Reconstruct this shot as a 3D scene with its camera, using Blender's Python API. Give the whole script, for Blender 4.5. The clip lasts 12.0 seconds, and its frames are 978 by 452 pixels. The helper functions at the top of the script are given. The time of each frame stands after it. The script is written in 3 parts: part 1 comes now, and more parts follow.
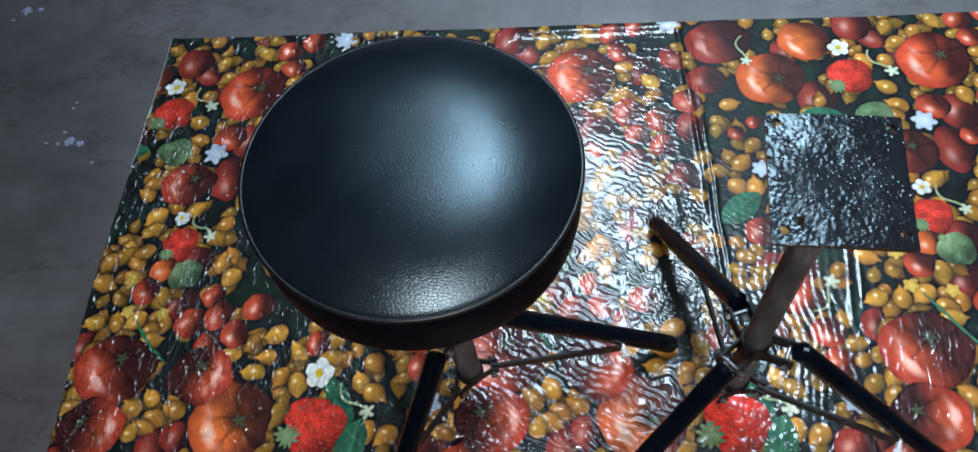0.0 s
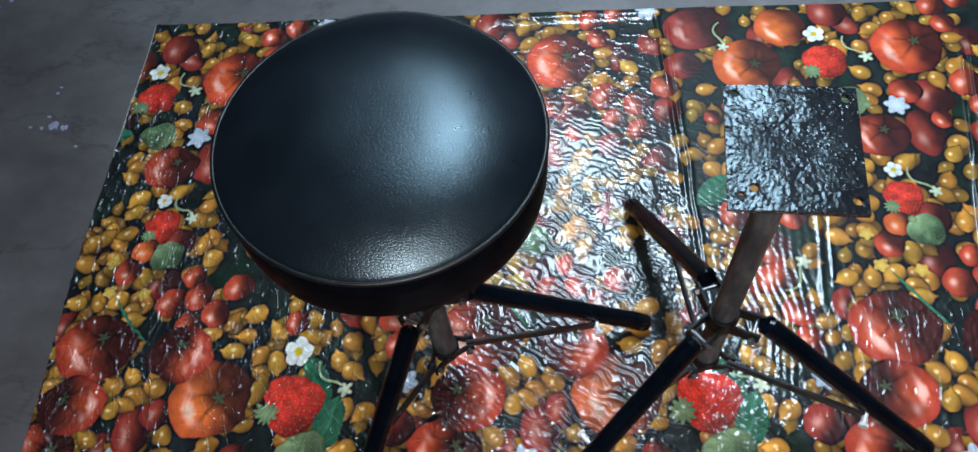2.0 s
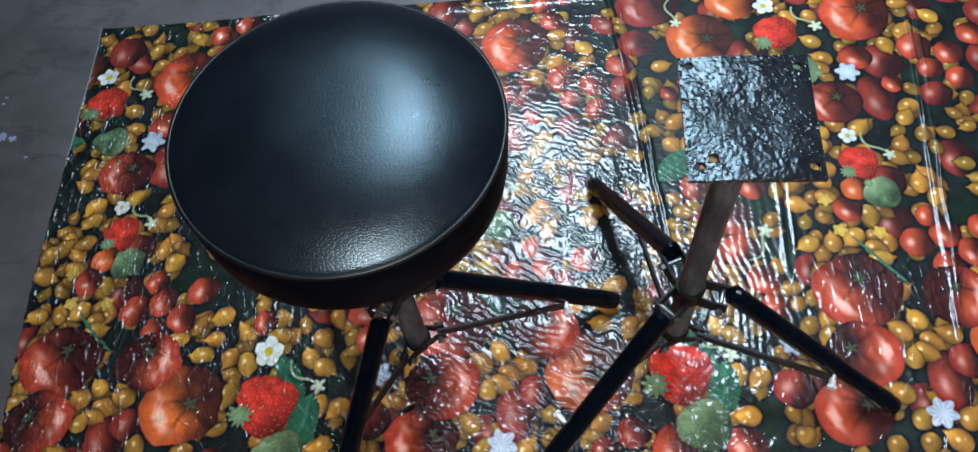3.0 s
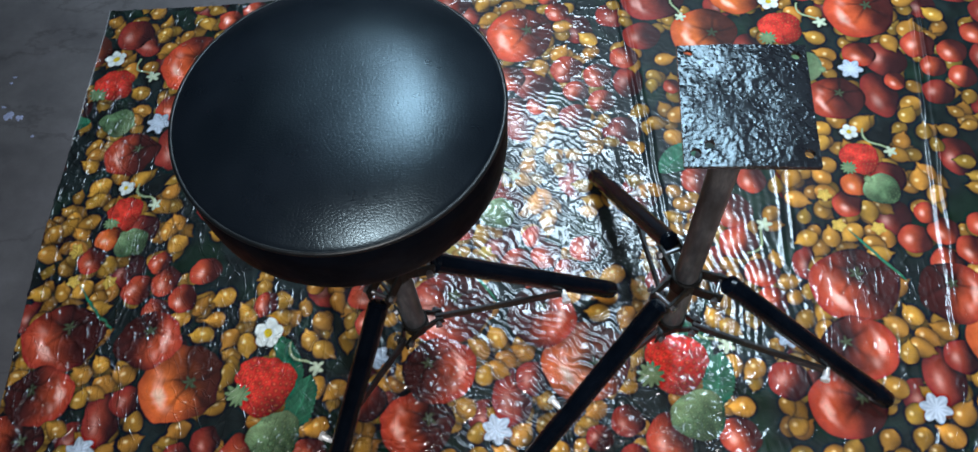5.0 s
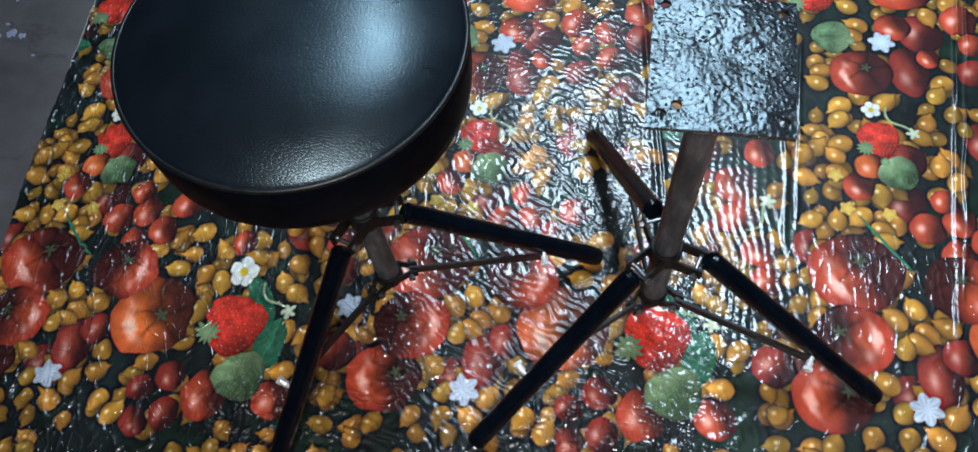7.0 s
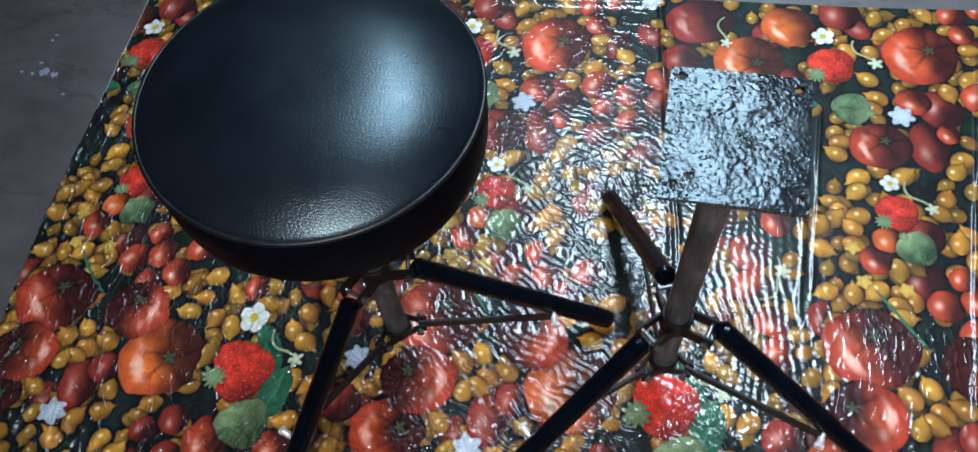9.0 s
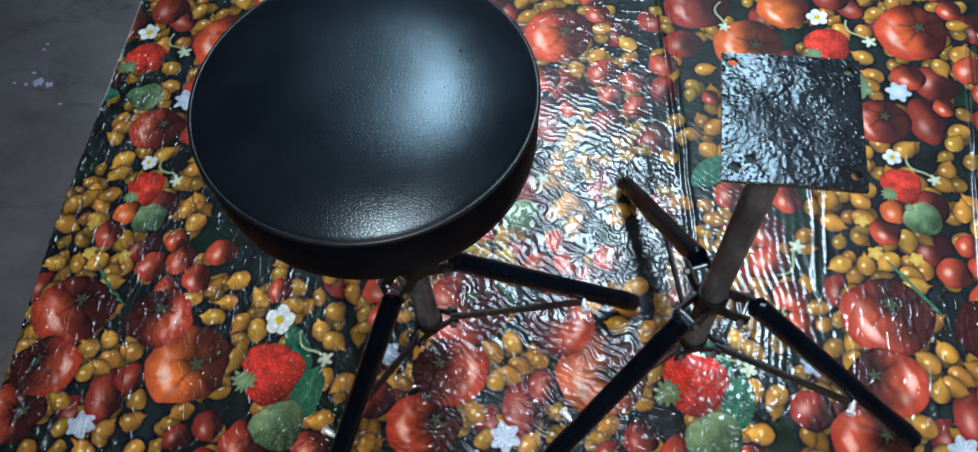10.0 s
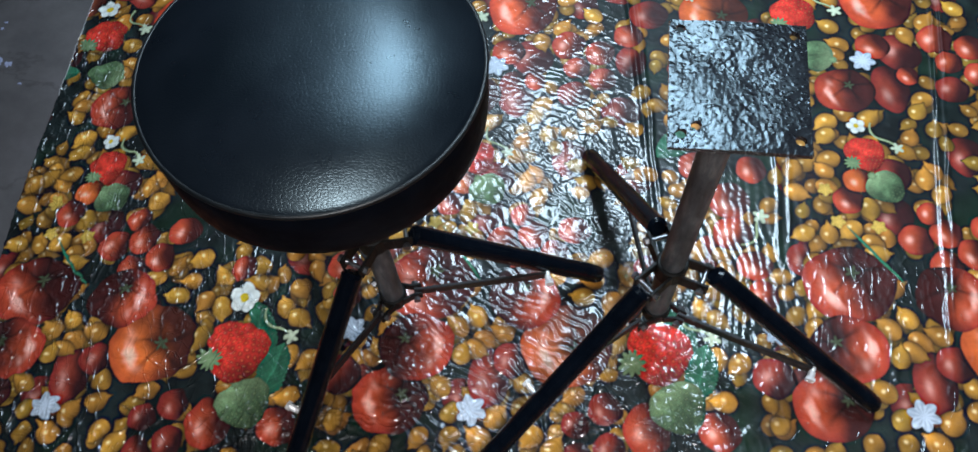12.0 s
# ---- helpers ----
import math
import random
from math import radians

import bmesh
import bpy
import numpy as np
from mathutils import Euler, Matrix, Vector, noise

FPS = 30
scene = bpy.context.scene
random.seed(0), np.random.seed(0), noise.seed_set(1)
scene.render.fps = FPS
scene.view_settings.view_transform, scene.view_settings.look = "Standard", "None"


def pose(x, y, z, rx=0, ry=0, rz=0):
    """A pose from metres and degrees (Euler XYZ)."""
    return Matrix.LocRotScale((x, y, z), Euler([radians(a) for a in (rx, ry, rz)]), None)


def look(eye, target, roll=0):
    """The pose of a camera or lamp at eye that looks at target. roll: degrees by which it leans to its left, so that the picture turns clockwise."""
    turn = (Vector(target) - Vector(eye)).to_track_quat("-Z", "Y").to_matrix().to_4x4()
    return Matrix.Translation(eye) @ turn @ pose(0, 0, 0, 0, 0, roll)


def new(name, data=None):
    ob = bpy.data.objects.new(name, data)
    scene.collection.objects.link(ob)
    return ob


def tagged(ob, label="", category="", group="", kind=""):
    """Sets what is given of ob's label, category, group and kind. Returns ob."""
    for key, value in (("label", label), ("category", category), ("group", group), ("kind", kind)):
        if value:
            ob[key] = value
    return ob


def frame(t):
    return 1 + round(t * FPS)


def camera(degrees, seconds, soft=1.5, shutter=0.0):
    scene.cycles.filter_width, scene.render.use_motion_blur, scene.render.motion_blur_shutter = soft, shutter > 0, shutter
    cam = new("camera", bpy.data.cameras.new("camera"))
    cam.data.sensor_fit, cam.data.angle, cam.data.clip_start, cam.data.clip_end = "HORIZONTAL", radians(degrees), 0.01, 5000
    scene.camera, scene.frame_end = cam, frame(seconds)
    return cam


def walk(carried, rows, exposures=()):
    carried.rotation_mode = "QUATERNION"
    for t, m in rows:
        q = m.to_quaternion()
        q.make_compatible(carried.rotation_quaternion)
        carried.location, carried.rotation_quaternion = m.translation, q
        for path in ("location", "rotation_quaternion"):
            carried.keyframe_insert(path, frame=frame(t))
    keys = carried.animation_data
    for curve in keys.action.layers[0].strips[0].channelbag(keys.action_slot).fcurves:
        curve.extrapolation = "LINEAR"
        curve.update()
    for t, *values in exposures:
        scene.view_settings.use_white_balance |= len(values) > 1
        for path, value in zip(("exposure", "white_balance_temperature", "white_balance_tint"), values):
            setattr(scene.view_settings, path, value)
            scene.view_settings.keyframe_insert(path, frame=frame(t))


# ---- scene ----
cam = camera(60.9, 12.0, soft=1.6)
PATH = [
    (0, (0.122, 0.143, 1.124), (-0.063, 1.128, -0.607), -10.8),
    (0.5, (0.183, 0.146, 1.115), (-0.099, 1.105, -0.617), -14.4),
    (1, (0.189, 0.145, 1.121), (-0.072, 1.107, -0.613), -13.0),
    (1.5, (0.178, 0.135, 1.122), (-0.036, 1.113, -0.609), -12.4),
    (2, (0.149, 0.111, 1.122), (-0.025, 1.096, -0.61), -10.2),
    (2.5, (0.139, 0.102, 1.121), (-0.014, 1.075, -0.62), -11.6),
    (2.7, (0.154, 0.109, 1.12), (0.035, 1.066, -0.632), -10.4),
    (4.3, (0.106, 0.082, 1.116), (0.057, 1.091, -0.611), -9.0),
    (4.5, (0.118, 0.078, 1.12), (0.044, 1.086, -0.606), -8.9),
    (5, (0.156, 0.092, 1.119), (0.051, 1.047, -0.635), -9.0),
    (5.5, (0.168, 0.108, 1.113), (-0.002, 1.035, -0.651), -10.9),
    (6, (0.178, 0.111, 1.115), (-0.011, 1.026, -0.653), -10.8),
    (6.5, (0.21, 0.108, 1.095), (0.006, 0.987, -0.691), -11.8),
    (6.7, (0.221, 0.109, 1.083), (0.016, 0.976, -0.708), -11.4),
    (8.3, (0.274, 0.114, 1.053), (0.02, 1.021, -0.711), -11.9),
    (8.5, (0.269, 0.118, 1.059), (0.016, 1.049, -0.693), -11.0),
    (9, (0.243, 0.121, 1.072), (-0.019, 1.087, -0.659), -9.8),
    (9.5, (0.204, 0.122, 1.083), (-0.015, 1.102, -0.646), -8.4),
    (10, (0.156, 0.107, 1.091), (-0.007, 1.063, -0.658), -7.8),
    (10.5, (0.152, 0.1, 1.085), (0.009, 1.013, -0.688), -9.5),
    (11, (0.16, 0.094, 1.086), (0.029, 1.013, -0.686), -9.4),
    (11.5, (0.174, 0.099, 1.088), (0.011, 1.02, -0.679), -9.8),
    (12, (0.188, 0.104, 1.084), (0.056, 1.015, -0.691), -7.4),
]
walk(cam, [(t, look(eye, target, roll)) for t, eye, target, roll in PATH])

# ---- light ----
scene.view_settings.exposure = 0.15
world = bpy.data.worlds.new("world")
scene.world = world
world.use_nodes = True
world.node_tree.nodes["Background"].inputs[0].default_value = (0.6, 0.7, 0.9, 1)
world.node_tree.nodes["Background"].inputs[1].default_value = 0.05


def tube_lamp(eye, target, length, width, power, colour, beam):
    data = bpy.data.lights.new("tube_light", "AREA")
    data.shape, data.size, data.size_y = "RECTANGLE", width, length
    data.energy, data.color, data.spread = power, colour, radians(beam)
    ob = new("tube_light", data)
    ob.matrix_world = look(eye, target)
    return ob


tube_lamp((0.40, 1.95, 2.45), (0.54, 1.66, 0.0), 1.35, 0.5, 35.5, (0.62, 0.83, 1.0), 92)
tube_lamp((0.42, -0.85, 2.45), (0.38, 0.05, 0.0), 0.26, 0.75, 10.5, (0.97, 0.98, 1.0), 68)

# ---- materials ----


def material(name):
    m = bpy.data.materials.new(name)
    m.use_nodes = True
    nt = m.node_tree
    return m, nt, nt.nodes["Principled BSDF"]


def node(nt, kind, **values):
    n = nt.nodes.new(kind)
    for key, value in values.items():
        n.inputs[key.replace("_", " ")].default_value = value
    return n


def ramp(nt, source, stops):
    r = nt.nodes.new("ShaderNodeValToRGB")
    e = r.color_ramp.elements
    e[0].position, e[0].color = stops[0][0], (*stops[0][1], 1)
    e[1].position, e[1].color = stops[-1][0], (*stops[-1][1], 1)
    for p, c in stops[1:-1]:
        x = e.new(p)
        x.color = (*c, 1)
    nt.links.new(source, r.inputs[0])
    return r


def bump(nt, bsdf, height, strength, distance, normal=None):
    b = nt.nodes.new("ShaderNodeBump")
    b.inputs["Strength"].default_value, b.inputs["Distance"].default_value = strength, distance
    nt.links.new(height, b.inputs["Height"])
    if normal:
        nt.links.new(normal, b.inputs["Normal"])
    nt.links.new(b.outputs[0], bsdf.inputs["Normal"])
    return b.outputs[0]


def coords(nt, scale=(1, 1, 1), shift=0.0):
    tc = nt.nodes.new("ShaderNodeTexCoord")
    mp = nt.nodes.new("ShaderNodeMapping")
    mp.inputs["Scale"].default_value = scale
    mp.inputs["Location"].default_value = (shift, shift * 0.6, shift * 0.3)
    nt.links.new(tc.outputs["Object"], mp.inputs[0])
    return mp.outputs[0]


def noise_tex(nt, vec, scale, detail=4.0, rough=0.6):
    n = node(nt, "ShaderNodeTexNoise", Scale=scale, Detail=detail, Roughness=rough)
    nt.links.new(vec, n.inputs["Vector"])
    return n.outputs["Fac"]


def make_leather():
    m, nt, b = material("black_leather")
    v = coords(nt)
    c = ramp(nt, noise_tex(nt, v, 9.0), [(0.3, (0.003, 0.005, 0.008)), (0.7, (0.007, 0.010, 0.015))])
    nt.links.new(c.outputs[0], b.inputs["Base Color"])
    r = ramp(nt, noise_tex(nt, v, 16.0, 6.0, 0.65), [(0.3, (0.26,) * 3), (0.7, (0.36,) * 3)])
    nt.links.new(r.outputs[0], b.inputs["Roughness"])
    b.inputs["Specular IOR Level"].default_value = 0.62
    b.inputs["Specular Tint"].default_value = (0.68, 0.9, 1.0, 1)
    # pebbled grain: cells parted by fine furrows
    bent = nt.nodes.new("ShaderNodeVectorMath")
    bent.operation = "MULTIPLY_ADD"
    wobble = node(nt, "ShaderNodeTexNoise", Scale=170.0, Detail=2.0)
    nt.links.new(v, wobble.inputs["Vector"])
    nt.links.new(wobble.outputs["Color"], bent.inputs[0])
    bent.inputs[1].default_value = (0.0028, 0.0028, 0.0028)
    nt.links.new(coords(nt, (0.75, 1.25, 1.0)), bent.inputs[2])
    vo = node(nt, "ShaderNodeTexVoronoi", Scale=340.0)
    vo.feature, vo.voronoi_dimensions = "DISTANCE_TO_EDGE", "2D"
    nt.links.new(bent.outputs[0], vo.inputs["Vector"])
    cells = ramp(nt, vo.outputs["Distance"], [(0.0, (0.0,) * 3), (0.10, (0.7,) * 3), (0.3, (1.0,) * 3)])
    first = bump(nt, b, cells.outputs[0], 0.12, 0.0008)
    bump(nt, b, noise_tex(nt, coords(nt, (18, 46, 22)), 3.0, 4.0), 0.06, 0.0016, first)
    return m


def make_paint(name, base, rough, grain=180.0, depth=0.0006):
    m, nt, b = material(name)
    v = coords(nt)
    c = ramp(nt, noise_tex(nt, v, 40.0), [(0.3, base), (0.75, tuple(min(1, x * 1.7 + 0.001) for x in base))])
    nt.links.new(c.outputs[0], b.inputs["Base Color"])
    r = ramp(nt, noise_tex(nt, v, 70.0), [(0.3, (rough, rough, rough)), (0.8, (rough + 0.2,) * 3)])
    nt.links.new(r.outputs[0], b.inputs["Roughness"])
    bump(nt, b, noise_tex(nt, v, grain, 3.0), 0.3, depth)
    return m


def make_worn_steel():
    m, nt, b = material("worn_brown_steel")
    v = coords(nt, (1, 1, 0.25))
    c = ramp(nt, noise_tex(nt, v, 45.0, 6.0, 0.7), [(0.32, (0.012, 0.013, 0.015)), (0.5, (0.050, 0.054, 0.060)), (0.70, (0.15, 0.145, 0.145))])
    nt.links.new(c.outputs[0], b.inputs["Base Color"])
    b.inputs["Specular IOR Level"].default_value = 0.3
    r = ramp(nt, noise_tex(nt, v, 60.0), [(0.3, (0.35,) * 3), (0.8, (0.6,) * 3)])
    nt.links.new(r.outputs[0], b.inputs["Roughness"])
    bump(nt, b, noise_tex(nt, v, 150.0, 4.0), 0.4, 0.0008)
    return m


def make_plate_paint():
    m, nt, b = material("lumpy_black_enamel")
    b.inputs["Base Color"].default_value = (0.010, 0.011, 0.014, 1)
    b.inputs["Specular IOR Level"].default_value = 0.38
    v = coords(nt)
    r = ramp(nt, noise_tex(nt, v, 60.0), [(0.3, (0.14,) * 3), (0.8, (0.24,) * 3)])
    nt.links.new(r.outputs[0], b.inputs["Roughness"])
    b.inputs["Specular Tint"].default_value = (0.75, 0.92, 1.0, 1)
    first = bump(nt, b, noise_tex(nt, v, 330.0, 3.0, 0.6), 0.16, 0.0011)
    vo = node(nt, "ShaderNodeTexVoronoi", Scale=250.0)
    vo.feature = "SMOOTH_F1"
    nt.links.new(v, vo.inputs["Vector"])
    patch = ramp(nt, noise_tex(nt, v, 34.0, 3.0), [(0.42, (0.15,) * 3), (0.6, (1.0,) * 3)])
    pimple = ramp(nt, vo.outputs["Distance"], [(0.05, (1.0,) * 3), (0.34, (0.0,) * 3)])
    mul = nt.nodes.new("ShaderNodeMath")
    mul.operation = "MULTIPLY"
    nt.links.new(pimple.outputs[0], mul.inputs[0])
    nt.links.new(patch.outputs[0], mul.inputs[1])
    bump(nt, b, mul.outputs[0], 0.45, 0.0011, first)
    return m


def make_oilcloth():
    m, nt, b = material("printed_oilcloth")
    a = nt.nodes.new("ShaderNodeAttribute")
    a.attribute_name = "print"
    v = coords(nt)
    mix = nt.nodes.new("ShaderNodeMix")
    mix.data_type, mix.blend_type = "RGBA", "MULTIPLY"
    mix.inputs[0].default_value = 1.0
    tone = ramp(nt, noise_tex(nt, v, 260.0, 3.0), [(0.25, (0.82, 0.82, 0.82)), (0.75, (1.0, 1.0, 1.0))])
    nt.links.new(a.outputs["Color"], mix.inputs[6])
    nt.links.new(tone.outputs[0], mix.inputs[7])
    nt.links.new(mix.outputs[2], b.inputs["Base Color"])
    r = ramp(nt, noise_tex(nt, v, 7.0, 4.0), [(0.35, (0.07,) * 3), (0.7, (0.17,) * 3)])
    nt.links.new(r.outputs[0], b.inputs["Roughness"])
    b.inputs["IOR"].default_value = 1.39
    b.inputs["Coat Weight"].default_value = 0.26
    b.inputs["Coat Roughness"].default_value = 0.42
    first = bump(nt, b, noise_tex(nt, v, 130.0, 3.0), 0.12, 0.0012)
    for scale, deep, stretch in ((13.0, 0.0013, (1.0, 0.6, 1.0)), (22.0, 0.0010, (1.25, 0.6, 1.0)), (9.0, 0.0015, (0.8, 1.2, 1.0)), (17.0, 0.0011, (1.1, 0.5, 1.3)), (27.0, 0.0008, (1.0, 0.7, 0.7))):
        w = coords(nt, stretch, scale * 0.37)
        line = ramp(nt, noise_tex(nt, w, scale, 1.6, 0.5), [(0.486, (0.0,) * 3), (0.5, (1.0,) * 3), (0.514, (0.0,) * 3)])
        mask = ramp(nt, noise_tex(nt, w, scale * 0.5 + 3.0, 2.0), [(0.36, (0.0,) * 3), (0.55, (1.0,) * 3)])
        where = nt.nodes.new("ShaderNodeAttribute")
        where.attribute_name = "crinkle"
        pair = nt.nodes.new("ShaderNodeMath")
        pair.operation = "MULTIPLY"
        nt.links.new(line.outputs[0], pair.inputs[0])
        nt.links.new(mask.outputs[0], pair.inputs[1])
        mul = nt.nodes.new("ShaderNodeMath")
        mul.operation = "MULTIPLY"
        nt.links.new(pair.outputs[0], mul.inputs[0])
        nt.links.new(where.outputs["Fac"], mul.inputs[1])
        first = bump(nt, b, mul.outputs[0], 0.8, deep, first)
    return m


def make_concrete():
    m, nt, b = material("grey_concrete")
    v = coords(nt)
    c = ramp(nt, noise_tex(nt, v, 2.6, 6.0, 0.65), [(0.25, (0.070, 0.063, 0.066)), (0.5, (0.098, 0.090, 0.092)), (0.75, (0.128, 0.118, 0.120))])
    fine = ramp(nt, noise_tex(nt, v, 60.0, 4.0, 0.7), [(0.3, (0.86, 0.85, 0.85)), (0.7, (1.0, 1.0, 1.0))])
    mix = nt.nodes.new("ShaderNodeMix")
    mix.data_type, mix.blend_type = "RGBA", "MULTIPLY"
    mix.inputs[0].default_value = 1.0
    nt.links.new(c.outputs[0], mix.inputs[6])
    nt.links.new(fine.outputs[0], mix.inputs[7])
    stain = ramp(nt, noise_tex(nt, coords(nt, (1.0, 1.3, 1.0), 5.0), 6.5, 5.0, 0.6), [(0.34, (0.70, 0.69, 0.72)), (0.5, (0.95, 0.94, 0.95)), (0.66, (1.18, 1.16, 1.2))])
    mix3 = nt.nodes.new("ShaderNodeMix")
    mix3.data_type, mix3.blend_type = "RGBA", "MULTIPLY"
    mix3.inputs[0].default_value = 0.8
    nt.links.new(mix.outputs[2], mix3.inputs[6])
    nt.links.new(stain.outputs[0], mix3.inputs[7])
    crack = ramp(nt, noise_tex(nt, coords(nt, (0.7, 1.6, 1.0), 3.0), 2.1, 7.0, 0.62), [(0.488, (1.0,) * 3), (0.497, (0.5, 0.48, 0.47)), (0.506, (1.0,) * 3)])
    mix2 = nt.nodes.new("ShaderNodeMix")
    mix2.data_type, mix2.blend_type = "RGBA", "MULTIPLY"
    mix2.inputs[0].default_value = 0.6
    nt.links.new(mix3.outputs[2], mix2.inputs[6])
    nt.links.new(crack.outputs[0], mix2.inputs[7])
    nt.links.new(mix2.outputs[2], b.inputs["Base Color"])
    r = ramp(nt, noise_tex(nt, v, 5.0), [(0.3, (0.38,) * 3), (0.7, (0.58,) * 3)])
    nt.links.new(r.outputs[0], b.inputs["Roughness"])
    bump(nt, b, noise_tex(nt, v, 24.0, 5.0), 0.16, 0.004)
    return m


LEATHER = make_leather()
BLACK = make_paint("black_gloss_paint", (0.001, 0.002, 0.004), 0.09)
RUBBER = make_paint("black_plastic", (0.004, 0.004, 0.004), 0.3)
DARK = make_paint("dark_flat_steel", (0.008, 0.007, 0.008), 0.45)
ZINC = make_paint("bright_zinc_bolt", (0.60, 0.60, 0.62), 0.3)
ZINC.node_tree.nodes["Principled BSDF"].inputs["Metallic"].default_value = 0.4
BOLT = make_paint("dull_zinc_bolt", (0.16, 0.16, 0.17), 0.25)
BOLT.node_tree.nodes["Principled BSDF"].inputs["Metallic"].default_value = 0.9
SATIN = make_paint("black_satin_paint", (0.004, 0.004, 0.004), 0.42)
SATIN.node_tree.nodes["Principled BSDF"].inputs["Specular IOR Level"].default_value = 0.15
DARK.node_tree.nodes["Principled BSDF"].inputs["Specular IOR Level"].default_value = 0.25
POST = make_worn_steel()
PLATE = make_plate_paint()
CLOTH = make_oilcloth()
CONCRETE = make_concrete()
WALL = make_paint("grey_plaster", (0.13, 0.13, 0.13), 0.7, 40.0, 0.002)
SPLASH = make_paint("pale_blue_paint", (0.19, 0.20, 0.29), 0.55)
PIPING = make_paint("black_piping", (0.003, 0.004, 0.005), 0.32)
PIPING.node_tree.nodes["Principled BSDF"].inputs["Specular IOR Level"].default_value = 0.45
VINYL = make_paint("black_vinyl_band", (0.001, 0.002, 0.004), 0.42)
VINYL.node_tree.nodes["Principled BSDF"].inputs["Specular IOR Level"].default_value = 0.03
BLACK.node_tree.nodes["Principled BSDF"].inputs["Specular IOR Level"].default_value = 0.22

# ---- helpers for meshes ----


def link_mesh(name, bm, mat, smooth=True):
    me = bpy.data.meshes.new(name)
    bm.normal_update()
    bm.to_mesh(me)
    bm.free()
    me.materials.append(mat)
    if smooth:
        me.polygons.foreach_set("use_smooth", [True] * len(me.polygons))
        me.set_sharp_from_angle(angle=radians(38))
    return new(name, me)


def part(name, bm, mat, parent, label="", smooth=True):
    ob = link_mesh(name, bm, mat, smooth)
    ob.parent = parent
    if label:
        tagged(ob, label)
    return ob


def revolve(bm, profile, centre, steps=96, turn=None):
    """A closed or capped surface of revolution about z from (radius, height) pairs."""
    rings = []
    for r, z in profile:
        if r < 1e-6:
            rings.append([bm.verts.new((0, 0, z))])
        else:
            rings.append([bm.verts.new((r * math.cos(2 * math.pi * i / steps), r * math.sin(2 * math.pi * i / steps), z)) for i in range(steps)])
    for a, b in zip(rings, rings[1:]):
        for i in range(steps):
            j = (i + 1) % steps
            if len(a) == 1 and len(b) > 1:
                bm.faces.new((a[0], b[i], b[j]))
            elif len(b) == 1 and len(a) > 1:
                bm.faces.new((a[j], a[i], b[0]))
            else:
                bm.faces.new((a[i], b[i], b[j], a[j]))
    m = Matrix.Translation(centre) @ (turn or Matrix())
    bmesh.ops.transform(bm, matrix=m, verts=bm.verts)
    bmesh.ops.recalc_face_normals(bm, faces=bm.faces)
    return bm


def along(p0, p1):
    """Matrix that takes z to the way from p0 to p1, at p0."""
    d = Vector(p1) - Vector(p0)
    return Matrix.Translation(p0) @ d.to_track_quat("Z", "Y").to_matrix().to_4x4()


def tube(p0, p1, radius, steps=28, cap=0.004):
    length = (Vector(p1) - Vector(p0)).length
    bm = bmesh.new()
    revolve(bm, [(0, 0), (radius - cap, 0), (radius, cap), (radius, length - cap), (radius - cap, length), (0, length)], (0, 0, 0), steps)
    bmesh.ops.transform(bm, matrix=along(p0, p1), verts=bm.verts)
    return bm


def bar(bm, p0, p1, side, width, thick):
    """A flat bar from p0 to p1; side is the way its width lies."""
    a, b = Vector(p0), Vector(p1)
    d = (b - a).normalized()
    s = Vector(side)
    s = (s - d * s.dot(d)).normalized()
    n = d.cross(s)
    m = Matrix((d, s, n)).transposed().to_4x4()
    m.translation = (a + b) / 2
    made = bmesh.ops.create_cube(bm, size=1.0, matrix=m @ Matrix.Diagonal(((b - a).length, width, thick, 1)))
    edges = {e for v in made["verts"] for e in v.link_edges}
    bmesh.ops.bevel(bm, geom=list(edges), offset=min(width, thick) * 0.22, segments=2, affect="EDGES")
    return bm


def bolt(centre, way, radius, length):
    """A hexagon bolt through centre, with a nut at its other end."""
    bm = bmesh.new()
    w = Vector(way).normalized()
    m = along(Vector(centre) - w * length / 2, Vector(centre) + w * length / 2)
    for z0, z1, r, n in ((0, length, radius * 0.55, 12), (-0.004, 0, radius, 6), (length - 0.003, length + 0.002, radius, 6)):
        b2 = bmesh.ops.create_cone(bm, cap_ends=True, segments=n, radius1=r, radius2=r, depth=z1 - z0, matrix=Matrix.Translation((0, 0, (z0 + z1) / 2)))
    for k in range(4):
        z = length * 0.05 + k * 0.0022
        bmesh.ops.create_cone(bm, cap_ends=True, segments=12, radius1=radius * 0.72, radius2=radius * 0.62, depth=0.0013, matrix=Matrix.Translation((0, 0, z)))
    bmesh.ops.transform(bm, matrix=m, verts=bm.verts)
    return bm


# ---- room ----


def slab(name, lo, hi, mat, label, category):
    bm = bmesh.new()
    c = [(a + b) / 2 for a, b in zip(lo, hi)]
    s = [b - a for a, b in zip(lo, hi)]
    bmesh.ops.create_cube(bm, size=1.0, matrix=Matrix.Translation(c) @ Matrix.Diagonal((*s, 1)))
    ob = link_mesh(name, bm, mat, False)
    return tagged(ob, label, category, kind="structure")


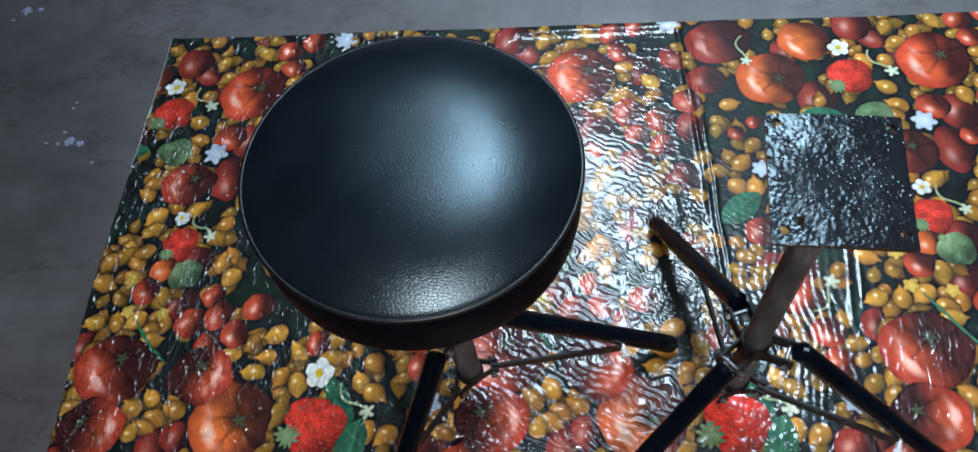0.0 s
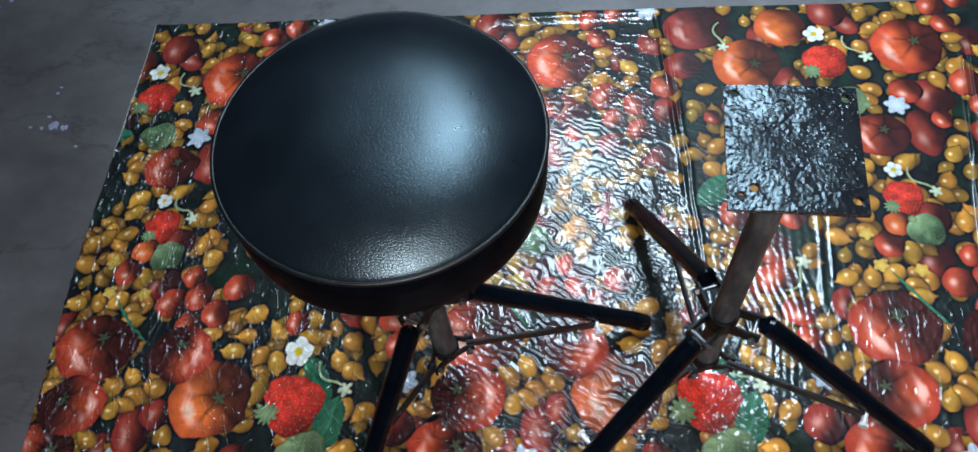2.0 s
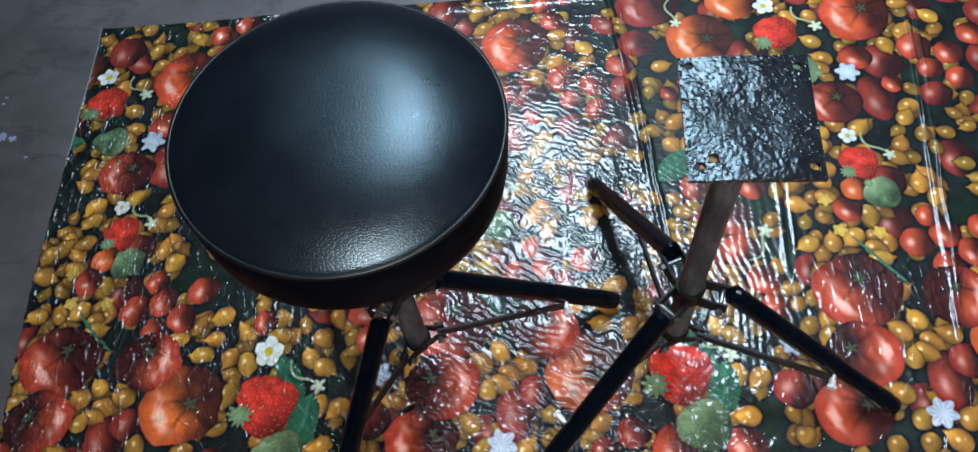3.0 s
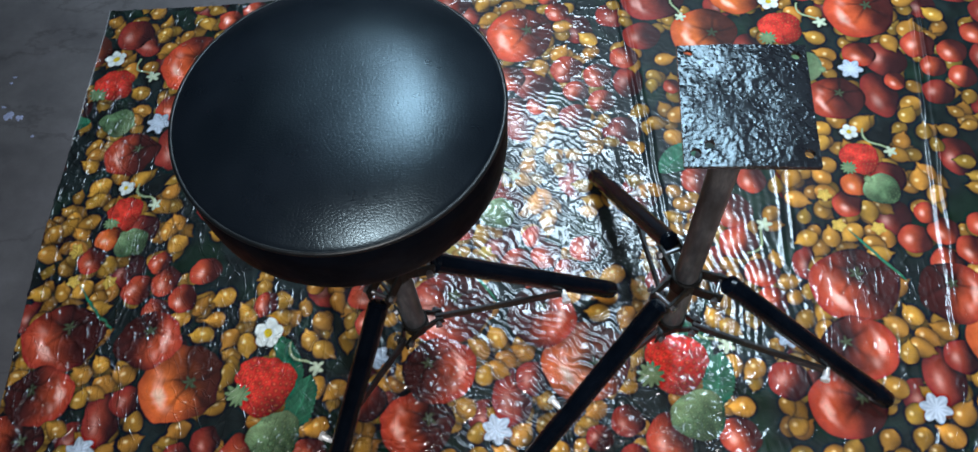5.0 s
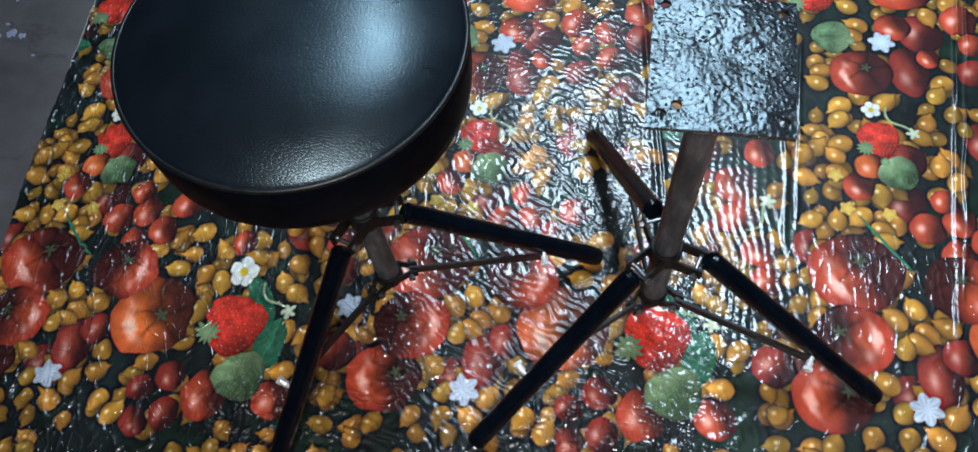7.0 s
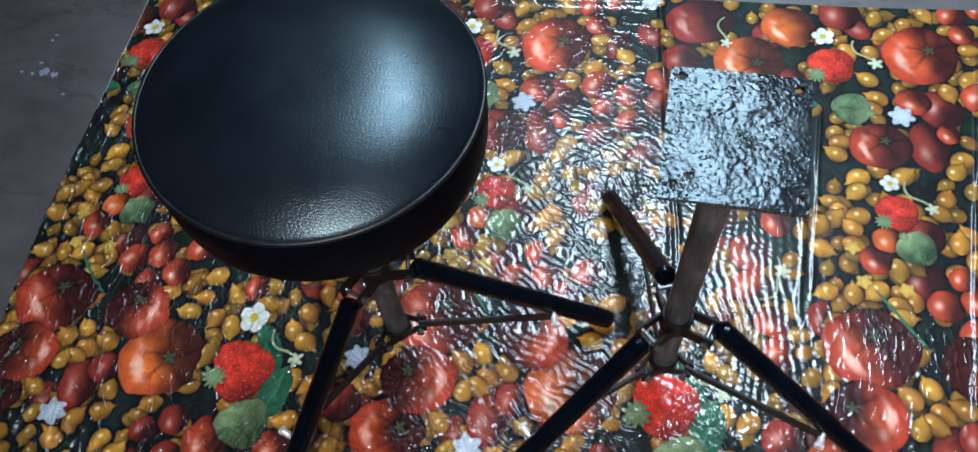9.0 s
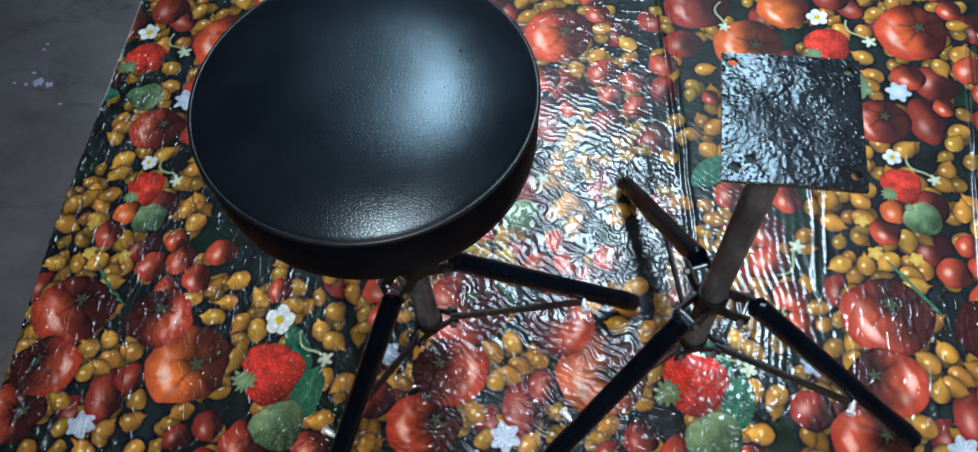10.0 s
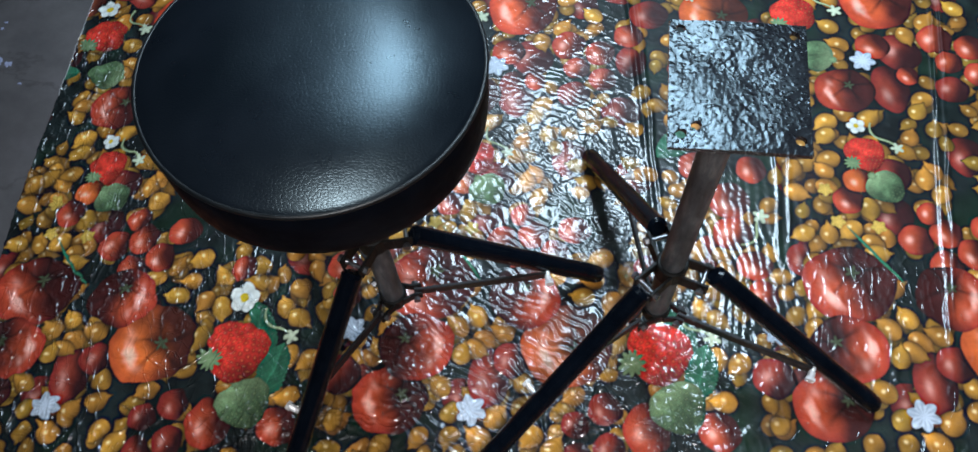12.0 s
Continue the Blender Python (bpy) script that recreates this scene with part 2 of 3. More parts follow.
slab("floor", (-2.4, -2.4, -0.12), (2.8, 3.4, 0.0), CONCRETE, "bare grey concrete floor with stains and paint spots", "floor")
slab("wall_north", (-2.5, 3.4, 0.0), (2.9, 3.55, 2.6), WALL, "plain grey plastered wall", "wall")
slab("wall_south", (-2.5, -2.55, 0.0), (2.9, -2.4, 2.6), WALL, "plain grey plastered wall", "wall")
slab("wall_west", (-2.55, -2.4, 0.0), (-2.4, 3.4, 2.6), WALL, "plain grey plastered wall", "wall")
slab("wall_east", (2.8, -2.4, 0.0), (2.95, 3.4, 2.6), WALL, "plain grey plastered wall", "wall")
slab("ceiling", (-2.55, -2.55, 2.6), (2.95, 3.55, 2.75), WALL, "plain grey plastered ceiling", "ceiling")

# ---- printed oilcloth ----
# Fruit of the print, in metres within one repeat of the pattern.
REPEAT, LEFT, FRONT, BACK = 0.578, -0.62, 0.25, 1.20
# x, y, half width, half height, calyx from the middle (x, y), the way that the lit side faces, tone
STEMMED_TOMATOES = [
    (0.195, 1.072, 0.058, 0.059, 0.014, 0.011, 190, 3), (0.023, 0.398, 0.051, 0.048, 0.020, 0.007, 185, 0), (0.261, 0.475, 0.062, 0.058, 0.013, -0.002, 200, 2), (0.508, 1.048, 0.055, 0.054, 0.014, 0.000, 190, 2),
    (0.070, 0.568, 0.062, 0.057, 0.007, 0.018, 205, 0), (0.055, 0.473, 0.053, 0.047, -0.015, 0.011, 355, 0), (0.203, 0.547, 0.050, 0.047, 0.000, 0.014, 345, 0), (0.116, 0.893, 0.045, 0.042, 0.008, 0.010, 190, 0),
]
TOMATOES = [
    (0.432, 1.132, 0.056, 0.048, 1), (0.574, 1.126, 0.044, 0.042, 2), (0.185, 0.895, 0.028, 0.046, 1), (0.212, 0.965, 0.034, 0.036, 1), (0.156, 0.431, 0.028, 0.043, 1),
]
CHERRY_TOMATOES = [
    (0.238, 0.517, 0.034, 1), (0.403, 1.051, 0.032, 1), (0.079, 1.157, 0.033, 1), (0.361, 0.363, 0.032, 0), (0.531, 0.433, 0.029, 1), (0.499, 0.699, 0.029, 0),
    (0.160, 0.740, 0.028, 1), (0.499, 0.645, 0.028, 0), (0.271, 0.990, 0.028, 0), (0.173, 0.979, 0.027, 0), (0.277, 0.892, 0.026, 1), (0.453, 0.361, 0.027, 0),
    (0.456, 0.758, 0.026, 0), (0.186, 0.454, 0.025, 1), (0.524, 0.595, 0.025, 0), (0.206, 0.592, 0.024, 0), (0.172, 0.634, 0.025, 0), (0.368, 1.007, 0.024, 0),
    (0.321, 0.973, 0.024, 0), (0.274, 0.651, 0.024, 0), (0.215, 0.644, 0.023, 0), (0.530, 0.550, 0.022, 0), (0.252, 1.158, 0.022, 0), (0.246, 0.612, 0.022, 0),
]
PEARS_BACK = [
    (0.210, 1.161, -64), (0.134, 1.153, -115), (0.178, 1.139, -124), (0.147, 1.115, -154), (0.266, 1.086, -2), (0.083, 1.079, -61),
    (0.119, 1.077, -73), (0.314, 1.050, 134), (0.259, 1.023, 54), (0.113, 1.018, 144), (0.226, 1.002, -75), (0.432, 0.997, 10),
    (0.123, 0.981, 152), (0.114, 0.962, 143), (0.053, 0.914, -103), (0.056, 0.896, 17), (0.438, 0.880, 46), (0.054, 0.874, 147),
    (0.230, 0.874, -147), (0.215, 0.849, 53), (0.109, 0.848, 124), (0.428, 0.840, -35), (0.139, 0.838, 39), (0.081, 0.836, -146),
    (0.456, 0.833, 91), (0.076, 0.812, -136), (0.195, 0.801, 66),
]
PEARS_MIDDLE = [
    (0.138, 0.797, -142), (0.183, 0.781, -40), (0.046, 0.776, -85), (0.075, 0.769, -163), (0.037, 0.760, 52), (0.019, 0.754, -114),
    (0.065, 0.746, 132), (0.218, 0.742, 115), (0.204, 0.729, 85), (0.060, 0.722, -24), (0.015, 0.714, -24), (0.223, 0.709, -118),
    (0.117, 0.688, -87), (0.089, 0.653, -142), (0.023, 0.647, -159), (0.055, 0.642, 91), (0.132, 0.635, 91), (0.111, 0.631, -37),
    (0.112, 0.613, 1), (0.315, 0.606, -164), (0.030, 0.601, -135), (0.399, 0.594, -154), (0.271, 0.591, 52), (0.248, 0.577, 162),
    (0.349, 0.575, 120), (0.302, 0.571, 180), (0.123, 0.559, 28),
]
PEARS_FRONT = [
    (0.287, 0.546, 167), (0.325, 0.541, -119), (0.022, 0.532, -129), (0.350, 0.531, -79), (0.445, 0.527, 109), (0.462, 0.516, -39),
    (0.139, 0.514, 119), (0.017, 0.506, -130), (0.114, 0.500, 136), (0.177, 0.492, 154), (0.146, 0.486, -38), (0.327, 0.484, -101),
    (0.133, 0.472, -28), (0.459, 0.460, -110), (0.117, 0.460, 76), (0.544, 0.459, -26), (0.490, 0.454, -140), (0.203, 0.421, 124),
    (0.093, 0.415, 140), (0.272, 0.408, -153), (0.446, 0.403, 165), (0.466, 0.400, 175), (0.200, 0.390, 27), (0.164, 0.374, 51),
    (0.216, 0.356, -131), (0.146, 0.347, 139), (0.238, 0.333, 53),
]
MORE_CHERRIES = [
    (0.297, 1.174, 0.022, 0), (0.283, 0.944, 0.022, 0), (0.536, 0.751, 0.022, 0), (0.323, 0.920, 0.022, 0), (0.090, 0.699, 0.022, 0),
    (0.110, 0.732, 0.022, 2), (0.263, 1.119, 0.021, 0), (0.309, 0.389, 0.021, 1), (0.312, 0.336, 0.021, 1), (0.375, 0.589, 0.020, 0),
    (0.271, 0.369, 0.020, 1), (0.272, 0.325, 0.019, 1), (0.199, 0.676, 0.018, 0), (0.216, 0.919, 0.017, 0), (0.44, 0.94, 0.014, 0), (0.47, 0.96, 0.013, 0),
]
STRAWBERRIES = [(0.060, 1.048, -140, 0.036), (0.128, 0.779, -141, 0.029), (0.386, 0.468, -158, 0.044)]
GREEN_BERRIES = [(0.080, 0.962, -19, 0.030), (0.147, 0.719, 130, 0.027), (0.406, 0.391, 118, 0.036)]
STARS = [(0.153, 0.950, 0.020), (0.133, 0.386, 0.021), (0.542, 0.497, 0.018), (0.352, 1.176, 0.020), (0.470, 0.870, 0.016)]
FLOWERS = [(0.050, 1.107, 0.018), (0.122, 0.827, 0.014), (0.381, 0.544, 0.021)]
BUDS = [(0.126, 1.053, 104, 0.012), (0.175, 0.786, 106, 0.010), (0.456, 0.487, 116, 0.012), (0.541, 0.673, -144, 0.012), (0.474, 1.087, 73, 0.010)]
LEAVES = [(0.414, 0.500, 112, 0.046, 0.017), (0.437, 0.438, 75, 0.042, 0.021), (0.575, 0.966, 1, 0.035, 0.017), (0.112, 0.613, 125, 0.055, 0.0022), (0.43, 0.80, 40, 0.04, 0.02)]
PETALS = [(0.060, 0.717, 0.010), (0.070, 0.664, 0.010), (0.125, 0.655, 0.010)]
RED, MAROON, ORANGE = np.array((0.56, 0.054, 0.029)), np.array((0.32, 0.026, 0.022)), np.array((0.76, 0.118, 0.030))
SCARLET = np.array((0.76, 0.070, 0.030))
TONES = (RED, MAROON, ORANGE, SCARLET)

STEP = 0.001
COLS, LINES = round(REPEAT / STEP), round((BACK - FRONT) / STEP)
canvas = np.empty((LINES, COLS, 3))
rng = np.random.default_rng(7)


def lattice(x, y, seed):
    """Smooth value noise, about -1 to 1, of arrays x and y."""
    table = np.random.default_rng(seed).uniform(-1, 1, (256, 256))
    i, j = np.floor(x).astype(int), np.floor(y).astype(int)
    u, v = x - i, y - j
    u, v = u * u * (3 - 2 * u), v * v * (3 - 2 * v)
    a, b = table[j % 256, i % 256], table[j % 256, (i + 1) % 256]
    c, d = table[(j + 1) % 256, i % 256], table[(j + 1) % 256, (i + 1) % 256]
    return (a * (1 - u) + b * u) * (1 - v) + (c * (1 - u) + d * u) * v


gy, gx = np.mgrid[0:LINES, 0:COLS] * STEP
canvas[:] = np.array((0.006, 0.010, 0.010)) * (1 + 0.7 * lattice(gx * 60, gy * 60, 3))[..., None]
canvas[..., 1] += 0.012 * np.clip(lattice(gx * 25, gy * 25, 4), 0, 1)


def stamp(x, y, reach, draw):
    """Lays draw(u, v) -> (alpha, colour), u and v in metres about (x, y), on the repeating print."""
    n = int(reach / STEP) + 2
    ci, cj = int(round(x / STEP)), int(round((y - FRONT) / STEP))
    ii, jj = np.arange(ci - n, ci + n + 1), np.arange(cj - n, cj + n + 1)
    u, v = np.meshgrid(ii * STEP - x, jj * STEP + FRONT - y)
    alpha, colour = draw(u, v)
    at = np.ix_(jj % LINES, ii % COLS)
    canvas[at] = canvas[at] * (1 - alpha[..., None]) + colour * alpha[..., None]


def soft(d, edge=0.0009):
    return np.clip(0.5 - d / (2 * edge), 0, 1)


def turned(u, v, degrees):
    c, s = math.cos(radians(degrees)), math.sin(radians(degrees))
    return u * c + v * s, -u * s + v * c


def dark_rim(x, y, r):
    stamp(x, y - 0.003, r * 1.35, lambda u, v: (0.75 * np.clip(1.25 - np.hypot(u, v) / r, 0, 1), np.array((0.004, 0.005, 0.005)) + 0 * u[..., None]))


def tomato(x, y, ra, rb, tone, calyx=None, facing=None, lobes=5):
    """A tomato of the print: lit on the side that it faces, deep maroon on the other."""
    base, seed = TONES[tone], int(x * 977 + y * 1313)
    turn = (seed * 37) % 360
    if facing is None:
        facing = 150 + (seed * 53) % 70
    fc, fs = math.cos(radians(facing)), math.sin(radians(facing))
    deep = base * 0.085 + np.array((0.008, 0.003, 0.004))

    def draw(u, v):
        p, q = u / ra, v / rb
        a = np.arctan2(q, p)
        far = np.hypot(p, q) / (1 + 0.025 * np.cos(lobes * a + turn) + 0.02 * np.cos(2 * a + turn))
        body = np.sqrt(np.clip(1 - far * far, 0, 1))
        t, w = p * fc + q * fs, -p * fs + q * fc
        side = np.clip((0.48 if tone > 1 else 0.30 if ra > 0.038 else 0.45) + 0.95 * t + 0.22 * lattice(u * 40 + seed, v * 40, 12), 0, 1)
        side = side * side * (3 - 2 * side)
        col = deep + (base - deep) * side[..., None]
        col = col * (0.42 + 0.62 * body ** 0.7)[..., None]
        col[..., 1] += 0.06 * base[0] * side * body ** 2
        col = col * (1 + 0.08 * lattice(u * 160 + seed, v * 160, 11))[..., None]
        if calyx:
            cu, cv = u - calyx[0], v - calyx[1]
            d, ca = np.hypot(cu, cv) / ra, np.arctan2(cv, cu)
            dip = np.exp(-(d / 0.30) ** 2)
            groove = np.clip(np.cos(lobes * ca + turn + 1.2 * lattice(u * 30, v * 30, 16)), 0, 1) ** 4 * np.exp(-((d - 0.40) / 0.45) ** 2)
            col = col * (1 - 0.80 * dip)[..., None] * (1 - 0.5 * groove)[..., None]
            rim = np.exp(-((d - 0.46) / 0.12) ** 2) * np.clip(0.3 + t, 0, 1)
            col = col + (0.16 * rim)[..., None] * base
            star = soft(d * ra - ra * (0.06 + 0.11 * np.abs(np.cos(2.5 * ca + seed + 0.8 * lattice(u * 90, v * 90, 14))) ** 2), 0.0022)
            col = col * (1 - star[..., None]) + np.array((0.050, 0.060, 0.030)) * star[..., None]
        if ra > 0.038:
            bend = t - 0.56 + 0.40 * w ** 2 + 0.05 * lattice(u * 110, v * 110 + seed, 13)
            gloss = 0.62 * np.exp(-((bend / 0.12) ** 2 + ((w - 0.12) / 0.36) ** 2) ** 1.3)
            bend = t - 0.30 + 0.2 * w
            gloss = gloss + 0.22 * np.exp(-((bend / 0.10) ** 2 + ((w + 0.42) / 0.16) ** 2))
        else:
            gloss = 0.55 * np.exp(-((t - 0.36) / 0.20) ** 2 - ((w - 0.1) / 0.26) ** 2)
        gloss = gloss * (1.0 if tone != 1 else 0.55)
        col = col + gloss[..., None] * np.array((0.9, 0.62, 0.54))
        return soft((far - 1) * min(ra, rb)), col
    dark_rim(x, y, max(ra, rb))
    stamp(x, y, max(ra, rb) * 1.1, draw)


def pear(x, y, degrees, size, green=0.0, dim=1.0):
    tint = dim * (0.78 + 0.45 * ((x * 131 + y * 77) % 1))

    def draw(u, v):
        p, q = turned(u, v, degrees)
        p, q = p / size, q / size
        ball = np.sqrt(np.clip(0.36 - (p - 0.05) ** 2 * np.where(p > 0.05, 0.62, 1.0), 0, 1))
        neck = np.where(p > 0.0, 0.40 * np.clip(1 - p / 1.08, 0, 1) ** 0.9 + 0.035, 0)
        width = np.maximum(ball, neck)
        d = np.where(p < -0.54, np.hypot(p - 0.05, q) - 0.6, np.abs(q) - width)
        d = np.where(p > 1.05, 1.0, d)
        body = np.clip(1 - (q / (width + 1e-3)) ** 2, 0, 1) * np.clip(1.2 - 0.35 * p, 0, 1)
        body = body * np.clip(0.80 - 0.45 * u / size + 0.30 * v / size, 0.25, 1.15)
        gold = np.array((0.62 - 0.20 * green, 0.288 - 0.01 * green, 0.036))
        brown = np.array((0.085, 0.036, 0.008))
        gold = gold * (1 - 0.16 * np.array((0, 1, 0)) * math.sin(x * 700) ** 2)
        col = tint * (1 + 0.18 * lattice(u * 90 + x * 300, v * 90, 15))[..., None] * (brown + (gold - brown) * np.clip(body, 0, 1.1)[..., None] ** 0.9)
        gu, gv = u / size + 0.17, v / size - 0.12
        col = col + (dim * 0.55 * np.exp(-(gu ** 2 + gv ** 2) / 0.013))[..., None] * np.array((1, 0.85, 0.5))
        tip = np.exp(-((p - 1.0) / 0.12) ** 2)
        return soft(d * size), col * (1 - 0.6 * tip)[..., None]
    dark_rim(x, y, size * 0.85)
    stamp(x, y, size * 1.2, draw)


def berry(x, y, degrees, r, green):
    """A strawberry; its calyx lies towards degrees."""
    seed = int(x * 777)

    def draw(u, v):
        p, q = turned(u, v, degrees)
        p, q = p / r, q / r
        wob = 0.07 * lattice(u * 70 + seed, v * 70, 23)
        width = 1.14 * np.sqrt(np.clip(1 - (p / 0.98) ** 2, 0, 1)) * (0.88 + 0.2 * p) + wob
        d = np.abs(q) - width
        d = np.where(np.abs(p) > 0.98, 1.0, d)
        body = np.clip(1 - (q / (width + 1e-3)) ** 2, 0, 1)
        base = np.array((0.105, 0.185, 0.085)) if green else np.array((0.76, 0.040, 0.024))
        side = np.clip(0.75 - 0.35 * u / r + 0.25 * v / r, 0.3, 1.1)
        blot = 1 + 0.45 * lattice(u * 85 + seed, v * 85, 29)
        col = base * ((0.35 + 0.75 * np.sqrt(body)) * side * blot)[..., None] * (1 + 0.20 * lattice(u * 260, v * 260, 21 + seed))[..., None]
        # seeds in staggered rows, each in its dimple
        row = p * 6.2 + 1.1 * lattice(u * 50, v * 50, 25 + seed)
        slot = q * 5.0 + 0.6 * lattice(u * 60, v * 60, 26 + seed) + 0.5 * (np.floor(row) % 2)
        near = np.hypot((row % 1) - 0.5, (slot % 1) - 0.5)
        dimple, seeds = np.exp(-((near - 0.26) / 0.12) ** 2), np.exp(-(near / 0.15) ** 2)
        col = col * (1 - 0.35 * dimple)[..., None] + (0.40 * seeds)[..., None] * (np.array((0.20, 0.25, 0.11)) if green else np.array((0.30, 0.20, 0.06)))
        if green:
            col = col + (0.5 * np.clip(p, 0, 1))[..., None] * np.array((0.24, 0.28, 0.15))
        return soft(d * r), col
    dark_rim(x, y, r)
    stamp(x, y, r * 1.4, draw)
    c, s = math.cos(radians(degrees)), math.sin(radians(degrees))
    spikes(x + c * r * 0.95, y + s * r * 0.95, r * (0.42 if not green else 0.26), np.array((0.17, 0.25, 0.12)), 11, degrees, 0.62)


def spikes(x, y, r, colour, n, turn, inner=0.45):
    def draw(u, v):
        a = np.arctan2(v, u) - radians(turn)
        rad = r * (inner + (1 - inner) * np.abs(np.cos(n * a / 2)) ** 1.3)
        d = np.hypot(u, v)
        return soft(d - rad), colour * (0.72 + 0.4 * (1 - d / r) + 0.12 * np.cos(2 * n * a))[..., None]
    stamp(x, y, r * 1.2, draw)


def flower(x, y, r):
    def draw(u, v):
        a, d = np.arctan2(v, u), np.hypot(u, v)
        rad = r * (0.74 + 0.26 * np.abs(np.cos(2.5 * a + x * 40)))
        col = np.array((0.72, 0.74, 0.70)) * (0.82 + 0.18 * np.abs(np.cos(2.5 * a + x * 40)))[..., None]
        eye = soft(d - r * 0.28, 0.001)[..., None]
        return soft(d - rad), col * (1 - eye) + np.array((0.62, 0.46, 0.06)) * eye
    stamp(x, y, r * 1.2, draw)


def leaf(x, y, degrees, half, width):
    def draw(u, v):
        p, q = turned(u, v, degrees)
        s = np.clip(1 - (p / half) ** 2, 0, 1)
        edge = width * s ** 0.75 * (1 + 0.10 * np.abs(np.sin(p * 520)))
        d = np.where(np.abs(p) > half, 1.0, np.abs(q) - edge)
        veins = 0.25 * np.exp(-(q / 0.0009) ** 2) + 0.12 * np.clip(np.cos((p - np.abs(q) * 0.9) * 900), 0, 1) ** 6
        col = np.array((0.024, 0.125, 0.066)) * (0.85 + 0.14 * np.tanh(q / 0.002) + 0.2 * lattice(u * 130, v * 130, 31) + veins * 2.0)[..., None]
        return soft(d), col
    stamp(x, y, half * 1.15, draw)


def stalk(x, y, degrees, length):
    for i in range(40):
        s = i / 39
        a = radians(degrees + 38 * math.sin(s * 2.6))
        px, py = x + math.cos(a) * length * s, y + math.sin(a) * length * s
        stamp(px, py, 0.004, lambda u, v: (soft(np.hypot(u, v) - 0.0013), np.array((0.30, 0.36, 0.20)) + 0 * u[..., None]))


# filling fruit between the listed ones
for i in range(26):
    tomato(rng.uniform(0, REPEAT), rng.uniform(FRONT, BACK), rng.uniform(0.024, 0.036), rng.uniform(0.026, 0.036), 1)
for i in range(430):
    pear(rng.uniform(0, REPEAT), rng.uniform(FRONT, BACK), rng.uniform(0, 360), rng.uniform(0.018, 0.0235), rng.uniform(0, 0.6), 0.72)
for x, y, ra, rb, tone in TOMATOES:
    tomato(x, y, ra, rb, tone)
for x, y, degrees in PEARS_BACK + PEARS_MIDDLE + PEARS_FRONT:
    pear(x, y, degrees, rng.uniform(0.0225, 0.0265), rng.uniform(0, 0.35))
for x, y, r, tone in CHERRY_TOMATOES + MORE_CHERRIES:
    tomato(x, y, r, r * rng.uniform(0.9, 1.1), tone)
for x, y, ra, rb, sx, sy, facing, tone in STEMMED_TOMATOES:
    tomato(x, y, ra, rb, tone, (sx, sy), facing)
for x, y, degrees, half, width in LEAVES:
    leaf(x, y, degrees, half, width)
for x, y, degrees, r in GREEN_BERRIES:
    berry(x, y, degrees, r, True)
for x, y, degrees, r in STRAWBERRIES:
    berry(x, y, degrees, r, False)
for x, y, degrees, r in BUDS:
    stalk(x, y, degrees, 0.055)
    spikes(x, y, r, np.array((0.50, 0.56, 0.40)), 5, degrees)
for x, y, r in STARS:
    spikes(x, y, r, np.array((0.50, 0.56, 0.66)), 6, x * 300, 0.66)
for x, y, r in FLOWERS:
    flower(x, y, r)
for x, y, r in PETALS:
    spikes(x, y, r * 1.1, np.array((0.60, 0.38, 0.07)), 5, x * 900, 0.7)
# bluish grey veil of haze reflected by the film, mixed into the print colours
canvas = np.clip(canvas * 0.97 + 0.006 * np.array((0.9, 1.0, 1.1)), 0.002, 0.9)


# the printer's sharpening of edges
blurred = sum(np.roll(canvas, (j, i), (0, 1)) for j in (-3, 0, 3) for i in (-3, 0, 3)) / 9
canvas = np.clip(canvas + 0.55 * (canvas - blurred), 0.002, 0.95)


def spread(lo, fine_lo, fine_hi, hi, step, coarse):
    """Positions with fine steps in the middle and coarse ones outside."""
    a = np.arange(lo, fine_lo, coarse)
    b = np.arange(fine_lo, fine_hi, step)
    c = np.arange(fine_hi, hi + coarse / 2, coarse)
    return np.concatenate((a, b, c))


def ridge(x, y, x0, lean, y0, y1, width, height):
    """A crease that runs along y at x0, between y0 and y1."""
    d = x - x0 - lean * (y - y1) - 0.003 * lattice(y * 14, y * 0 + x0 * 91, 41)
    ends = np.clip((y - y0) / 0.05, 0, 1) * np.clip((y1 - y) / 0.03, 0, 1)
    return height * np.exp(-(d / width) ** 2) * ends * (0.7 + 0.5 * lattice(y * 22, y * 0 + x0 * 50, 43))


def bell(x, y, cx, cy, sx, sy):
    return np.exp(-((x - cx) / sx) ** 2 - ((y - cy) / sy) ** 2)


def crumple(x, y):
    flat = np.clip((x - 0.30) / 0.12, 0, 1) * np.clip((y - 0.60) / 0.15, 0, 1)
    right = np.clip((x - 0.30) / 0.15, 0, 1)
    back = np.clip((x + 0.10) / 0.12, 0, 1) * np.clip((y - 0.78) / 0.14, 0, 1)
    return np.clip(1.0 - 0.4 * back - 0.9 * bell(x, y, 0.16, 0.70, 0.22, 0.34) - 0.9 * flat - 0.72 * right, 0.05, 1)


